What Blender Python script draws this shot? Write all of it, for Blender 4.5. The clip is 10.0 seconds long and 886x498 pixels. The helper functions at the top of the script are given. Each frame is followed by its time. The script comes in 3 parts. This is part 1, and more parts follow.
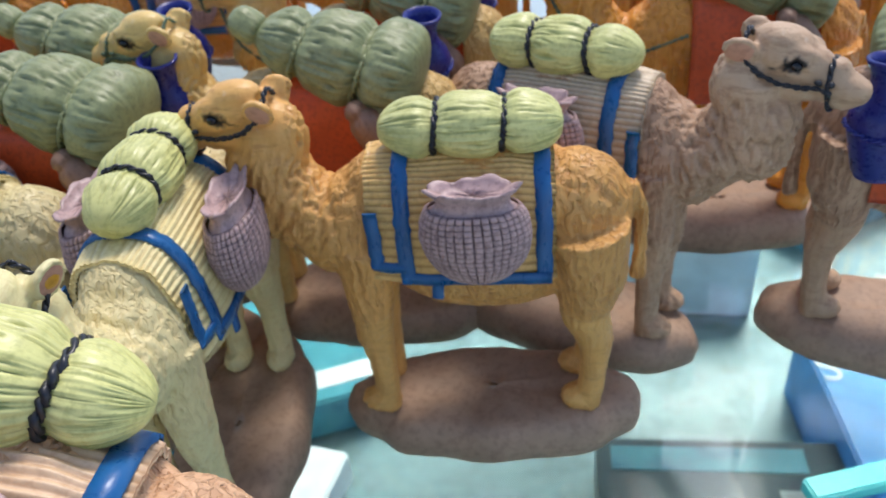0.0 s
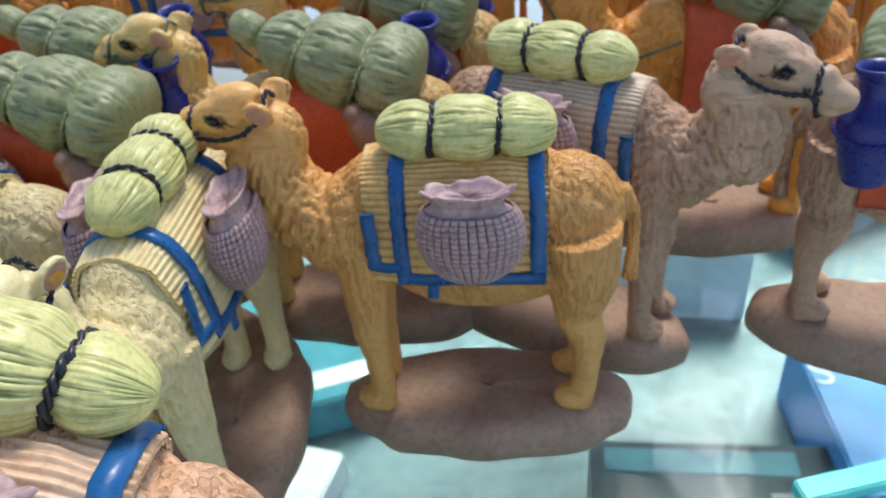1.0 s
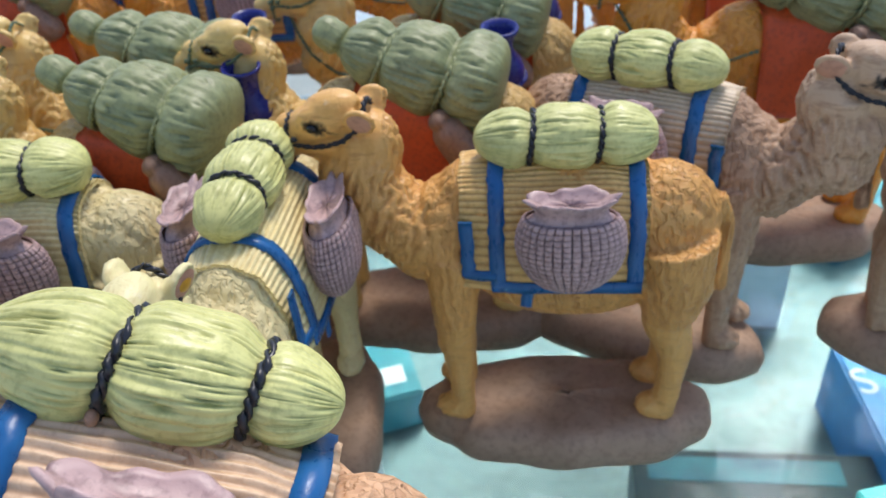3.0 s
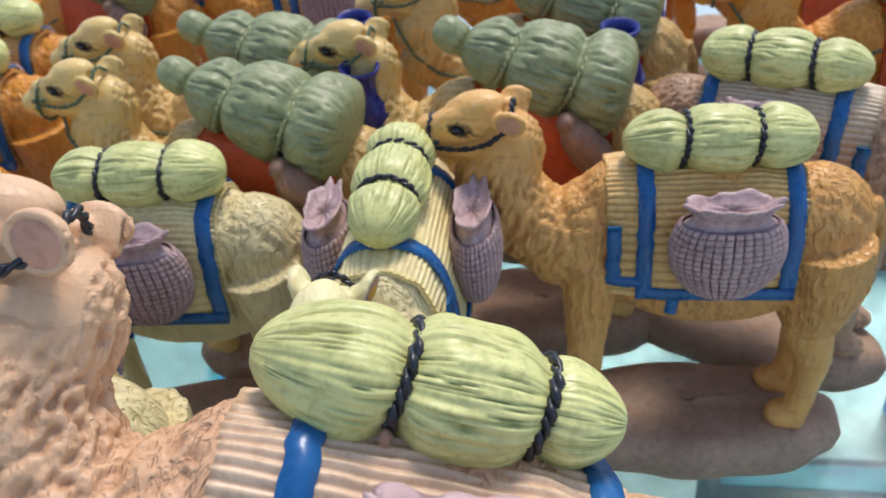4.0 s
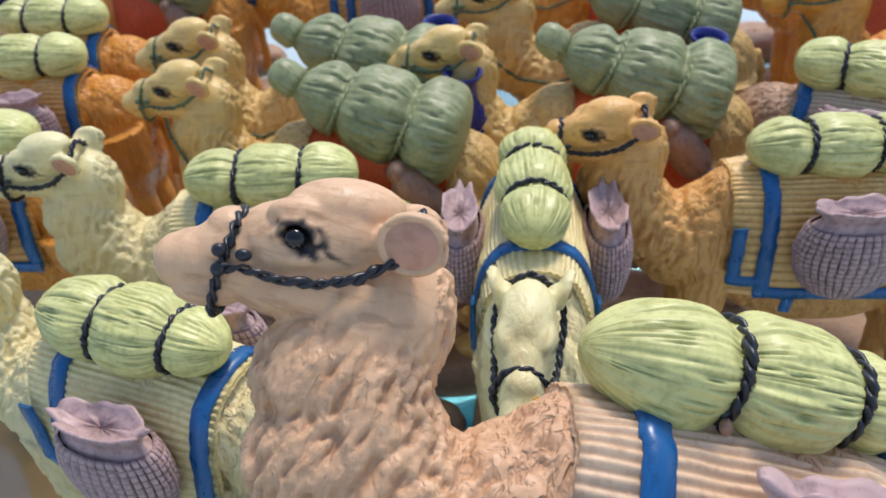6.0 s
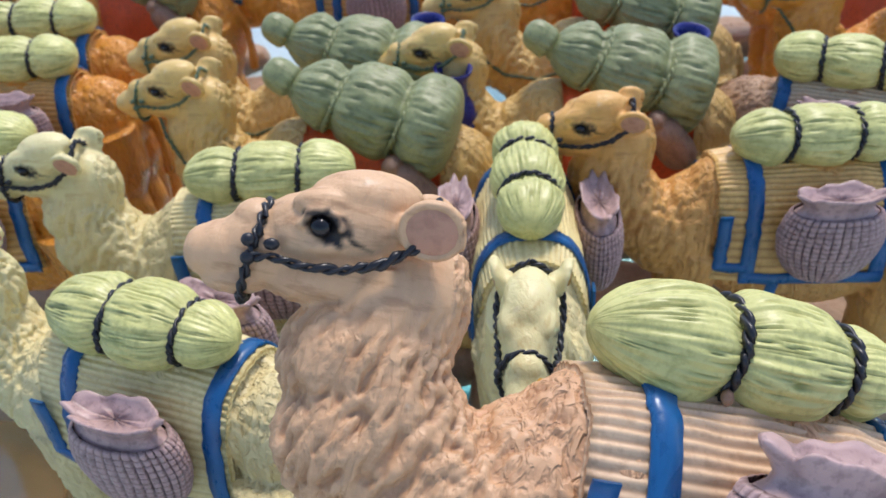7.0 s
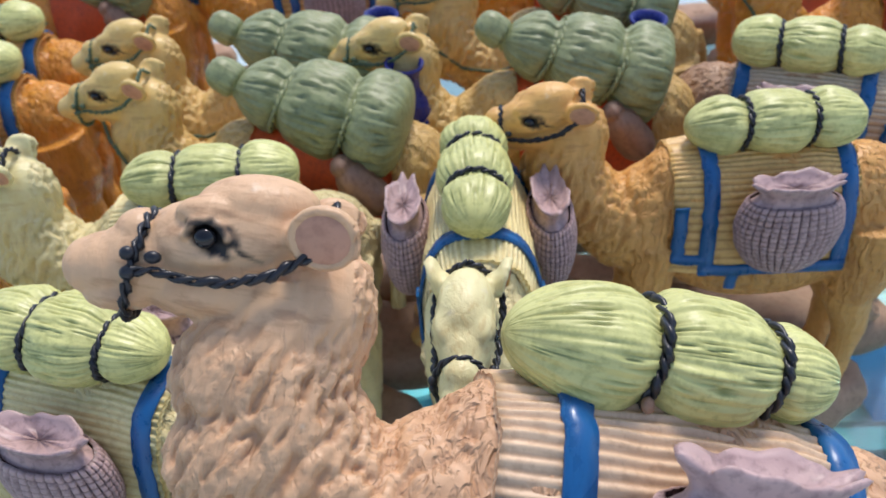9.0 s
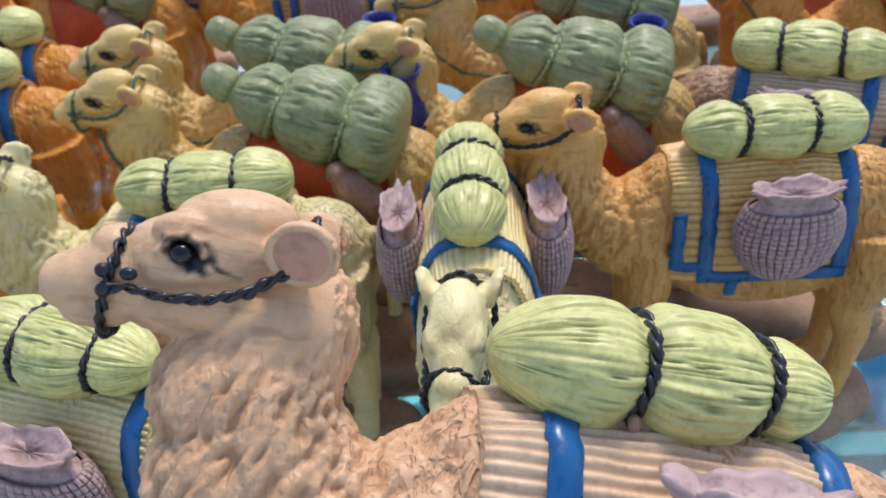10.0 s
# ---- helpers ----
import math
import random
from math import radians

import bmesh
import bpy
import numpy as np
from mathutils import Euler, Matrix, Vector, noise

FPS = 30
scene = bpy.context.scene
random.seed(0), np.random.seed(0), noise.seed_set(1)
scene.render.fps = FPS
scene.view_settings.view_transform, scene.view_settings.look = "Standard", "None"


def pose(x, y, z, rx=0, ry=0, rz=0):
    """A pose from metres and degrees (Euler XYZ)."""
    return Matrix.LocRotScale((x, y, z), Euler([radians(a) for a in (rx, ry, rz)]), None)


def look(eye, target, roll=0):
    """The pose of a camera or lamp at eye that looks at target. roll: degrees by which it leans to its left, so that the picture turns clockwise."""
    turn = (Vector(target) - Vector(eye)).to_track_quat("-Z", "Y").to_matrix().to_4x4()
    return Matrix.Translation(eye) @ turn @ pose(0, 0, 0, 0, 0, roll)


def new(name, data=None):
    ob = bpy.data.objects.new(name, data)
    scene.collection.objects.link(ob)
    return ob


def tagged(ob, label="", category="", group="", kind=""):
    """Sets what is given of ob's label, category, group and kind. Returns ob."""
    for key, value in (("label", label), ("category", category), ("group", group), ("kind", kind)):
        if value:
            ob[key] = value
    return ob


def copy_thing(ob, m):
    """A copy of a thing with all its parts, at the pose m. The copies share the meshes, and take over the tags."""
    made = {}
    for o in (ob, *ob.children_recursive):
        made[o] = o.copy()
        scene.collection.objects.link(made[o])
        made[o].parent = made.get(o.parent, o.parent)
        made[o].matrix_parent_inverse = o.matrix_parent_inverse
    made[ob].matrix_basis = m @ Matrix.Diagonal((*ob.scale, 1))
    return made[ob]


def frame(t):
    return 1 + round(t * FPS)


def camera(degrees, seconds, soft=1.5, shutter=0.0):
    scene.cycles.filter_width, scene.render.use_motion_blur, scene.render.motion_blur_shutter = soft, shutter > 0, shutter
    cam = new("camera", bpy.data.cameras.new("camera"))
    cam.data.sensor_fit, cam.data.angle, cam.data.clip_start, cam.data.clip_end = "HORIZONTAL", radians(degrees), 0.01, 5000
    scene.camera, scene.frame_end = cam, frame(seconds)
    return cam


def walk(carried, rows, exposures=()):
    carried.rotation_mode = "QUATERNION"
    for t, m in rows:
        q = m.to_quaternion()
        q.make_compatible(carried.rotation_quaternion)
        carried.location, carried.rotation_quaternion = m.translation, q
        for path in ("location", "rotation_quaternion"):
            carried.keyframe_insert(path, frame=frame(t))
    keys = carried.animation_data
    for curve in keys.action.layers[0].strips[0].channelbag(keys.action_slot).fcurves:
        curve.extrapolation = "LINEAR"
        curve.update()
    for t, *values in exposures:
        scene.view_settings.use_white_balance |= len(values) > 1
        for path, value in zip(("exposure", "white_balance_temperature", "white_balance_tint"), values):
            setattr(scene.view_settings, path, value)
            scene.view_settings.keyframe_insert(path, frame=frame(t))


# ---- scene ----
# ---- camera and walk ----
cam = camera(58.0, 10.0)
PATH = [
    (0, (0.049, 0.067, 0.217), (0.158, 1.66, -0.988), -6.8),
    (0.5, (0.052, 0.065, 0.217), (0.165, 1.662, -0.981), -6.5),
    (1, (0.049, 0.063, 0.219), (0.167, 1.66, -0.98), -6.2),
    (1.5, (0.046, 0.063, 0.219), (0.169, 1.659, -0.979), -6.1),
    (2, (0.04, 0.062, 0.219), (0.164, 1.663, -0.973), -6.1),
    (2.5, (0.035, 0.063, 0.221), (0.157, 1.665, -0.97), -5.9),
    (4, (-0.016, 0.078, 0.223), (0.061, 1.687, -0.963), -6.6),
    (4.5, (-0.032, 0.08, 0.226), (0.058, 1.67, -0.985), -6.0),
    (5, (-0.05, 0.085, 0.229), (0.064, 1.682, -0.969), -5.2),
    (5.5, (-0.062, 0.083, 0.23), (0.085, 1.683, -0.961), -4.6),
    (7, (-0.075, 0.075, 0.234), (0.163, 1.657, -0.968), -4.1),
    (7.5, (-0.077, 0.073, 0.235), (0.157, 1.658, -0.963), -4.4),
    (8, (-0.076, 0.072, 0.236), (0.158, 1.66, -0.957), -4.7),
    (8.5, (-0.073, 0.074, 0.232), (0.166, 1.657, -0.967), -5.0),
    (9, (-0.061, 0.079, 0.23), (0.193, 1.649, -0.983), -5.4),
    (9.5, (-0.057, 0.08, 0.231), (0.184, 1.656, -0.977), -5.8),
    (10, (-0.057, 0.081, 0.23), (0.18, 1.656, -0.979), -5.9),
]
walk(cam, [(t, look(eye, target, roll)) for t, eye, target, roll in PATH], [(0.0, 0.42, 6500, 13)])
cam.data.dof.use_dof, cam.data.dof.focus_distance, cam.data.dof.aperture_fstop = True, 0.138, 38

# ---- world and light ----
world = bpy.data.worlds.new("world")
scene.world = world
world.use_nodes = True
wn = world.node_tree.nodes
sky = wn.new("ShaderNodeTexSky")
sky.sky_type, sky.sun_disc = "NISHITA", False
sky.sun_elevation, sky.sun_rotation = radians(62), radians(33)
wn["Background"].inputs["Strength"].default_value = 0.15
world.node_tree.links.new(sky.outputs["Color"], wn["Background"].inputs["Color"])
sun = new("sun", bpy.data.lights.new("sun", "SUN"))
sun.data.energy, sun.data.angle, sun.data.color = 1.9, radians(14), (1.0, 0.95, 0.88)
sun.matrix_world = look((0.55, 1.05, 2.0), (0, 0.2, 0.05))


# ---- materials ----
def material(name, color, rough=0.6, metallic=0.0):
    m = bpy.data.materials.new(name)
    m.use_nodes = True
    b = m.node_tree.nodes["Principled BSDF"]
    b.inputs["Base Color"].default_value = (*color, 1)
    b.inputs["Roughness"].default_value = rough
    b.inputs["Metallic"].default_value = metallic
    return m


class Net:
    """Short hand for wiring a node material."""

    def __init__(self, m):
        self.t = m.node_tree
        self.b = self.t.nodes["Principled BSDF"]
        self.co = self.t.nodes.new("ShaderNodeTexCoord").outputs["Object"]

    def node(self, kind, **sockets):
        n = self.t.nodes.new(kind)
        for key, value in sockets.items():
            self.put(n.inputs[key.replace("_", " ")], value)
        return n

    def put(self, socket, value):
        if isinstance(value, bpy.types.NodeSocket):
            self.t.links.new(value, socket)
        else:
            socket.default_value = value

    def noise(self, scale, detail=4.0, stretch=(1, 1, 1), rough=0.6):
        mp = self.node("ShaderNodeMapping", Vector=self.co, Scale=stretch)
        return self.node("ShaderNodeTexNoise", Vector=mp.outputs[0], Scale=scale, Detail=detail, Roughness=rough).outputs["Fac"]

    def ramp(self, fac, stops):
        r = self.node("ShaderNodeValToRGB", Fac=fac)
        e = r.color_ramp.elements
        while len(e) < len(stops):
            e.new(0.5)
        for el, (p, c) in zip(e, stops):
            el.position, el.color = p, (*c, 1) if len(c) == 3 else c
        return r.outputs["Color"]

    def mix(self, fac, a, b, mode="MIX"):
        n = self.t.nodes.new("ShaderNodeMix")
        n.data_type, n.blend_type = "RGBA", mode
        self.put(n.inputs[0], fac)
        self.put(n.inputs[6], a)
        self.put(n.inputs[7], b)
        return n.outputs[2]

    def math(self, op, a, b=0.0):
        n = self.t.nodes.new("ShaderNodeMath")
        n.operation = op
        self.put(n.inputs[0], a)
        self.put(n.inputs[1], b)
        return n.outputs[0]

    def bump(self, height, strength, dist):
        n = self.node("ShaderNodeBump", Height=height, Strength=strength, Distance=dist)
        if self.b.inputs["Normal"].is_linked:
            self.put(n.inputs["Normal"], self.b.inputs["Normal"].links[0].from_socket)
        self.put(self.b.inputs["Normal"], n.outputs[0])

    def attr(self, name):
        n = self.t.nodes.new("ShaderNodeAttribute")
        n.attribute_name = name
        return n.outputs["Fac"]


def col(c, k):
    return (c[0] * k, c[1] * k, c[2] * k, 1)


def resin(name, color, dark, rough=0.5, cut_mix=0.26):
    """Painted resin coat with carved fur strokes, coloured darker in the cuts."""
    m = material(name, color, rough)
    n = Net(m)
    big = n.noise(45, 3)
    warp = n.node("ShaderNodeTexNoise", Vector=n.co, Scale=190.0, Detail=2.0)
    push = n.node("ShaderNodeVectorMath")
    push.operation = "SCALE"
    push.inputs["Scale"].default_value = 0.0034
    n.put(push.inputs[0], warp.outputs["Color"])
    add = n.node("ShaderNodeVectorMath")
    add.operation = "ADD"
    n.put(add.inputs[0], n.co)
    n.put(add.inputs[1], push.outputs[0])
    mp = n.node("ShaderNodeMapping", Vector=add.outputs[0], Rotation=(0, 0.5, 0), Scale=(1.0, 1.0, 0.13))
    hair = n.node("ShaderNodeTexNoise", Vector=mp.outputs[0], Scale=640.0, Detail=2.0).outputs["Fac"]
    groove = n.ramp(hair, [(0.36, (0, 0, 0)), (0.55, (1, 1, 1))])
    fine = n.noise(1900, 2)
    shag = n.attr("shag")
    base = n.mix(n.ramp(big, [(0.35, (0, 0, 0)), (0.68, (1, 1, 1))]), col(color, 0.88), col(color, 1.12))
    base = n.mix(n.math("MULTIPLY", n.attr("cut"), min(1.0, cut_mix * 2.1)), base, (*dark, 1))
    deep = n.math("MULTIPLY", n.math("SUBTRACT", 1.0, groove), shag)
    base = n.mix(n.math("MULTIPLY", deep, cut_mix), base, (*dark, 1))
    bare = n.math("MULTIPLY", n.math("SUBTRACT", 1.0, shag), 0.55)
    base = n.mix(bare, base, (min(1, color[0] * 1.08), min(1, color[1] * 1.2), min(1, color[2] * 1.2), 1))
    streak = n.ramp(n.noise(520, 5, (0.22, 1.0, 1.0)), [(0.52, (0, 0, 0)), (0.66, (1, 1, 1))])
    blotch = n.ramp(n.noise(150, 4), [(0.5, (0, 0, 0)), (0.7, (1, 1, 1))])
    base = n.mix(n.math("MULTIPLY", blotch, n.math("MULTIPLY", bare, 0.55)), base, (color[0] * 0.80, color[1] * 0.66, color[2] * 0.55, 1))
    base = n.mix(n.math("MULTIPLY", streak, n.math("MULTIPLY", bare, 0.9)), base, (*dark, 1))
    wear = n.ramp(n.noise(260, 5), [(0.66, (0, 0, 0)), (0.76, (1, 1, 1))])
    base = n.mix(n.math("MULTIPLY", wear, 0.3), base, (0.80, 0.70, 0.54, 1))
    dirt = n.ramp(n.noise(75, 4), [(0.62, (0, 0, 0)), (0.8, (1, 1, 1))])
    base = n.mix(n.math("MULTIPLY", dirt, 0.35), base, (*dark, 1))
    base = n.mix(n.attr("paint"), base, (0.015, 0.013, 0.013, 1))
    n.put(n.b.inputs["Base Color"], base)
    n.put(n.b.inputs["Roughness"], n.math("ADD", n.math("MULTIPLY", big, 0.25), rough - 0.12))
    n.bump(n.math("MULTIPLY", groove, shag), 0.9, 0.0006)
    n.bump(n.noise(520, 4, (0.22, 1.0, 1.0)), 0.5, 0.0003)
    n.bump(fine, 0.25, 0.00015)
    return m


def painted(name, color, dark, rough=0.45, grain=600, stretch=(1, 1, 1), depth=0.0003, cut=0.7):
    m = material(name, color, rough)
    n = Net(m)
    big = n.noise(60, 4)
    fine = n.noise(grain, 4, stretch)
    base = n.mix(n.ramp(big, [(0.3, (0, 0, 0)), (0.7, (1, 1, 1))]), col(color, 0.85), col(color, 1.12))
    base = n.mix(n.math("MULTIPLY", n.ramp(fine, [(0.35, (1, 1, 1)), (0.52, (0, 0, 0))]), 0.35), base, (*dark, 1))
    # recesses stored in the cut attribute are mixed towards the dark colour
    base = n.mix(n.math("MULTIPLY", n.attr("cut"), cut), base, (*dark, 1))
    n.put(n.b.inputs["Base Color"], base)
    n.put(n.b.inputs["Roughness"], n.math("ADD", n.math("MULTIPLY", fine, 0.3), rough - 0.15))
    n.bump(fine, 0.4, depth)
    return m


COAT = {
    "tan": resin("tan_resin", (0.74, 0.44, 0.245), (0.36, 0.15, 0.065), 0.46, 0.36),
    "ochre": resin("ochre_resin", (0.80, 0.42, 0.12), (0.44, 0.16, 0.03), 0.42, 0.32),
    "brown": resin("brown_resin", (0.57, 0.36, 0.22), (0.24, 0.11, 0.05), 0.5, 0.5),
    "cream": resin("cream_resin", (0.80, 0.675, 0.345), (0.56, 0.38, 0.13), 0.42, 0.22),
    "honey": resin("honey_resin", (0.76, 0.50, 0.17), (0.46, 0.22, 0.05), 0.4, 0.2),
    "amber": resin("amber_resin", (0.84, 0.35, 0.05), (0.50, 0.13, 0.02), 0.26, 0.2),
}
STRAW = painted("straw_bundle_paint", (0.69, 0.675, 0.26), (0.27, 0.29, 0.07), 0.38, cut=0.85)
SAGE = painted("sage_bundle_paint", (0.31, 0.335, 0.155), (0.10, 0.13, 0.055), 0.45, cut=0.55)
CORD = painted("black_cord_paint", (0.018, 0.02, 0.026), (0.005, 0.005, 0.006), 0.35, depth=0.0001)
GREEN_CORD = painted("green_cord_paint", (0.12, 0.17, 0.09), (0.04, 0.06, 0.03), 0.5, depth=0.0001)
BLUE = painted("blue_trim_paint", (0.010, 0.115, 0.31), (0.005, 0.045, 0.14), 0.3, grain=420, stretch=(1, 1, 0.3))
CLOTH = {
    "ochre": painted("ochre_blanket_paint", (0.78, 0.50, 0.17), (0.36, 0.15, 0.03), 0.42),
    "tan": painted("tan_blanket_paint", (0.74, 0.52, 0.33), (0.42, 0.22, 0.11), 0.4, cut=0.5),
    "brown": painted("pale_blanket_paint", (0.66, 0.53, 0.36), (0.32, 0.2, 0.11), 0.42),
    "cream": painted("cream_blanket_paint", (0.80, 0.68, 0.34), (0.52, 0.36, 0.12), 0.42, cut=0.4),
    "amber": painted("amber_blanket_paint", (0.78, 0.45, 0.14), (0.4, 0.15, 0.03), 0.36),
}
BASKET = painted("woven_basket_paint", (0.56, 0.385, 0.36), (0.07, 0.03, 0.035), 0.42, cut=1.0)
CHIP = painted("amber_bare_resin", (0.72, 0.36, 0.03), (0.4, 0.16, 0.02), 0.35)
RED = painted("orange_blanket_paint", (0.68, 0.10, 0.02), (0.25, 0.03, 0.01), 0.5)
LEATHER = painted("brown_bag_paint", (0.33, 0.19, 0.12), (0.14, 0.07, 0.04), 0.5)
VASE = painted("cobalt_vase_paint", (0.012, 0.02, 0.19), (0.005, 0.008, 0.08), 0.3)
ROCK = painted("rock_base_paint", (0.44, 0.29, 0.19), (0.2, 0.1, 0.06), 0.6, grain=350)
EYE = material("black_eye_paint", (0.010, 0.010, 0.012), 0.04)
PINK = painted("pink_ear_paint", (0.58, 0.30, 0.19), (0.30, 0.12, 0.07), 0.5, grain=380, depth=0.0008)


# ---- mesh helpers ----
def mesh_of(name, verts, faces, mats, smooth=True, cut=None, slots=None):
    me = bpy.data.meshes.new(name)
    me.from_pydata([tuple(v) for v in verts], [], [tuple(q) for q in faces])
    for m in mats:
        me.materials.append(m)
    me.polygons.foreach_set("use_smooth", [smooth] * len(me.polygons))
    if slots is not None:
        me.polygons.foreach_set("material_index", slots)
    if cut is not None:
        a = me.attributes.new("cut", "FLOAT", "POINT")
        a.data.foreach_set("value", [float(c) for c in cut])
    me.update()
    return me


def part(name, me, parent, label=""):
    ob = new(name, me)
    ob.parent = parent
    return tagged(ob, label=label)


def grid_faces(nu, nv, wrap=True, base=0):
    out = []
    for i in range(nu - 1):
        for j in range(nv if wrap else nv - 1):
            k = (j + 1) % nv
            out.append((base + i * nv + j, base + (i + 1) * nv + j, base + (i + 1) * nv + k, base + i * nv + k))
    return out


def tube(points, radii, n=10):
    """Vertices and faces of a round tube along points."""
    pts = [Vector(p) for p in points]
    if not isinstance(radii, (list, tuple)):
        radii = [radii] * len(pts)
    verts, up = [], Vector((0.31, 0.2, 0.93))
    for i, p in enumerate(pts):
        d = (pts[min(i + 1, len(pts) - 1)] - pts[max(i - 1, 0)]).normalized()
        a = d.cross(up)
        a = a.normalized() if a.length > 1e-6 else d.orthogonal().normalized()
        b = a.cross(d)
        for j in range(n):
            t = 2 * math.pi * j / n
            verts.append(p + (a * math.cos(t) + b * math.sin(t)) * radii[i])
    faces = grid_faces(len(pts), n)
    faces.append(tuple(range(n)))
    faces.append(tuple(reversed(range((len(pts) - 1) * n, len(pts) * n))))
    return verts, faces


def merge(pieces):
    verts, faces = [], []
    for v, f in pieces:
        k = len(verts)
        verts.extend(v)
        faces.extend([tuple(i + k for i in q) for q in f])
    return verts, faces


def rope(points, r, turns=None, closed=False, n=6):
    """Two strands twisted round a line of points."""
    pts = [Vector(p) for p in points]
    length = sum((pts[i + 1] - pts[i]).length for i in range(len(pts) - 1))
    turns = turns or length / (r * 7)
    steps = max(12, int(turns * 8))
    acc = [0.0]
    for i in range(len(pts) - 1):
        acc.append(acc[-1] + (pts[i + 1] - pts[i]).length)
    line = []
    for s in range(steps + 1):
        d = length * s / steps
        i = max(k for k in range(len(acc)) if acc[k] <= d + 1e-12)
        i = min(i, len(pts) - 2)
        line.append(pts[i].lerp(pts[i + 1], (d - acc[i]) / max(acc[i + 1] - acc[i], 1e-9)))
    strands = []
    for ph in (0, math.pi):
        out = []
        for s, p in enumerate(line):
            d = (line[min(s + 1, steps)] - line[max(s - 1, 0)]).normalized()
            a = d.cross(Vector((0.31, 0.2, 0.93))).normalized()
            b = a.cross(d)
            t = 2 * math.pi * turns * s / steps + ph
            out.append(p + (a * math.cos(t) + b * math.sin(t)) * r * 0.55)
        strands.append(tube(out, [r * (0.66 + 0.5 * noise.noise(p * 800)) for p in out], n))
    return merge(strands)


def ellipsoid(c, r, nu=14, nv=18, rot=None):
    verts = []
    for i in range(nu + 1):
        a = math.pi * i / nu
        for j in range(nv):
            b = 2 * math.pi * j / nv
            v = Vector((r[0] * math.sin(a) * math.cos(b), r[1] * math.sin(a) * math.sin(b), r[2] * math.cos(a)))
            if rot:
                v = rot @ v
            verts.append(v + Vector(c))
    return verts, grid_faces(nu + 1, nv)


def fused(name, pieces, voxel, smooth_steps):
    """One closed skin round overlapping pieces, softened."""
    v, f = merge(pieces)
    raw = mesh_of("raw", v, f, [])
    bm = bmesh.new()
    bm.from_mesh(raw)
    bmesh.ops.remove_doubles(bm, verts=bm.verts, dist=1e-6)
    bmesh.ops.recalc_face_normals(bm, faces=bm.faces)
    bm.to_mesh(raw)
    bm.free()
    ob = new("raw", raw)
    r = ob.modifiers.new("skin", "REMESH")
    r.mode, r.voxel_size = "VOXEL", voxel
    s = ob.modifiers.new("soft", "SMOOTH")
    s.factor, s.iterations = 0.5, smooth_steps
    me = bpy.data.meshes.new_from_object(ob.evaluated_get(bpy.context.evaluated_depsgraph_get()))
    bpy.data.objects.remove(ob)
    me.name = name
    return me


# ---- camel figurines ----
HEAD = Vector((-0.0690, 0.003, 0.1130))
TURN = Matrix.Rotation(radians(-5), 3, "Z") @ Matrix.Rotation(radians(-8), 3, "Y")
GROW = 1.1


def on_head(x, y, z):
    return HEAD + TURN @ Vector((x, y, z)) * GROW


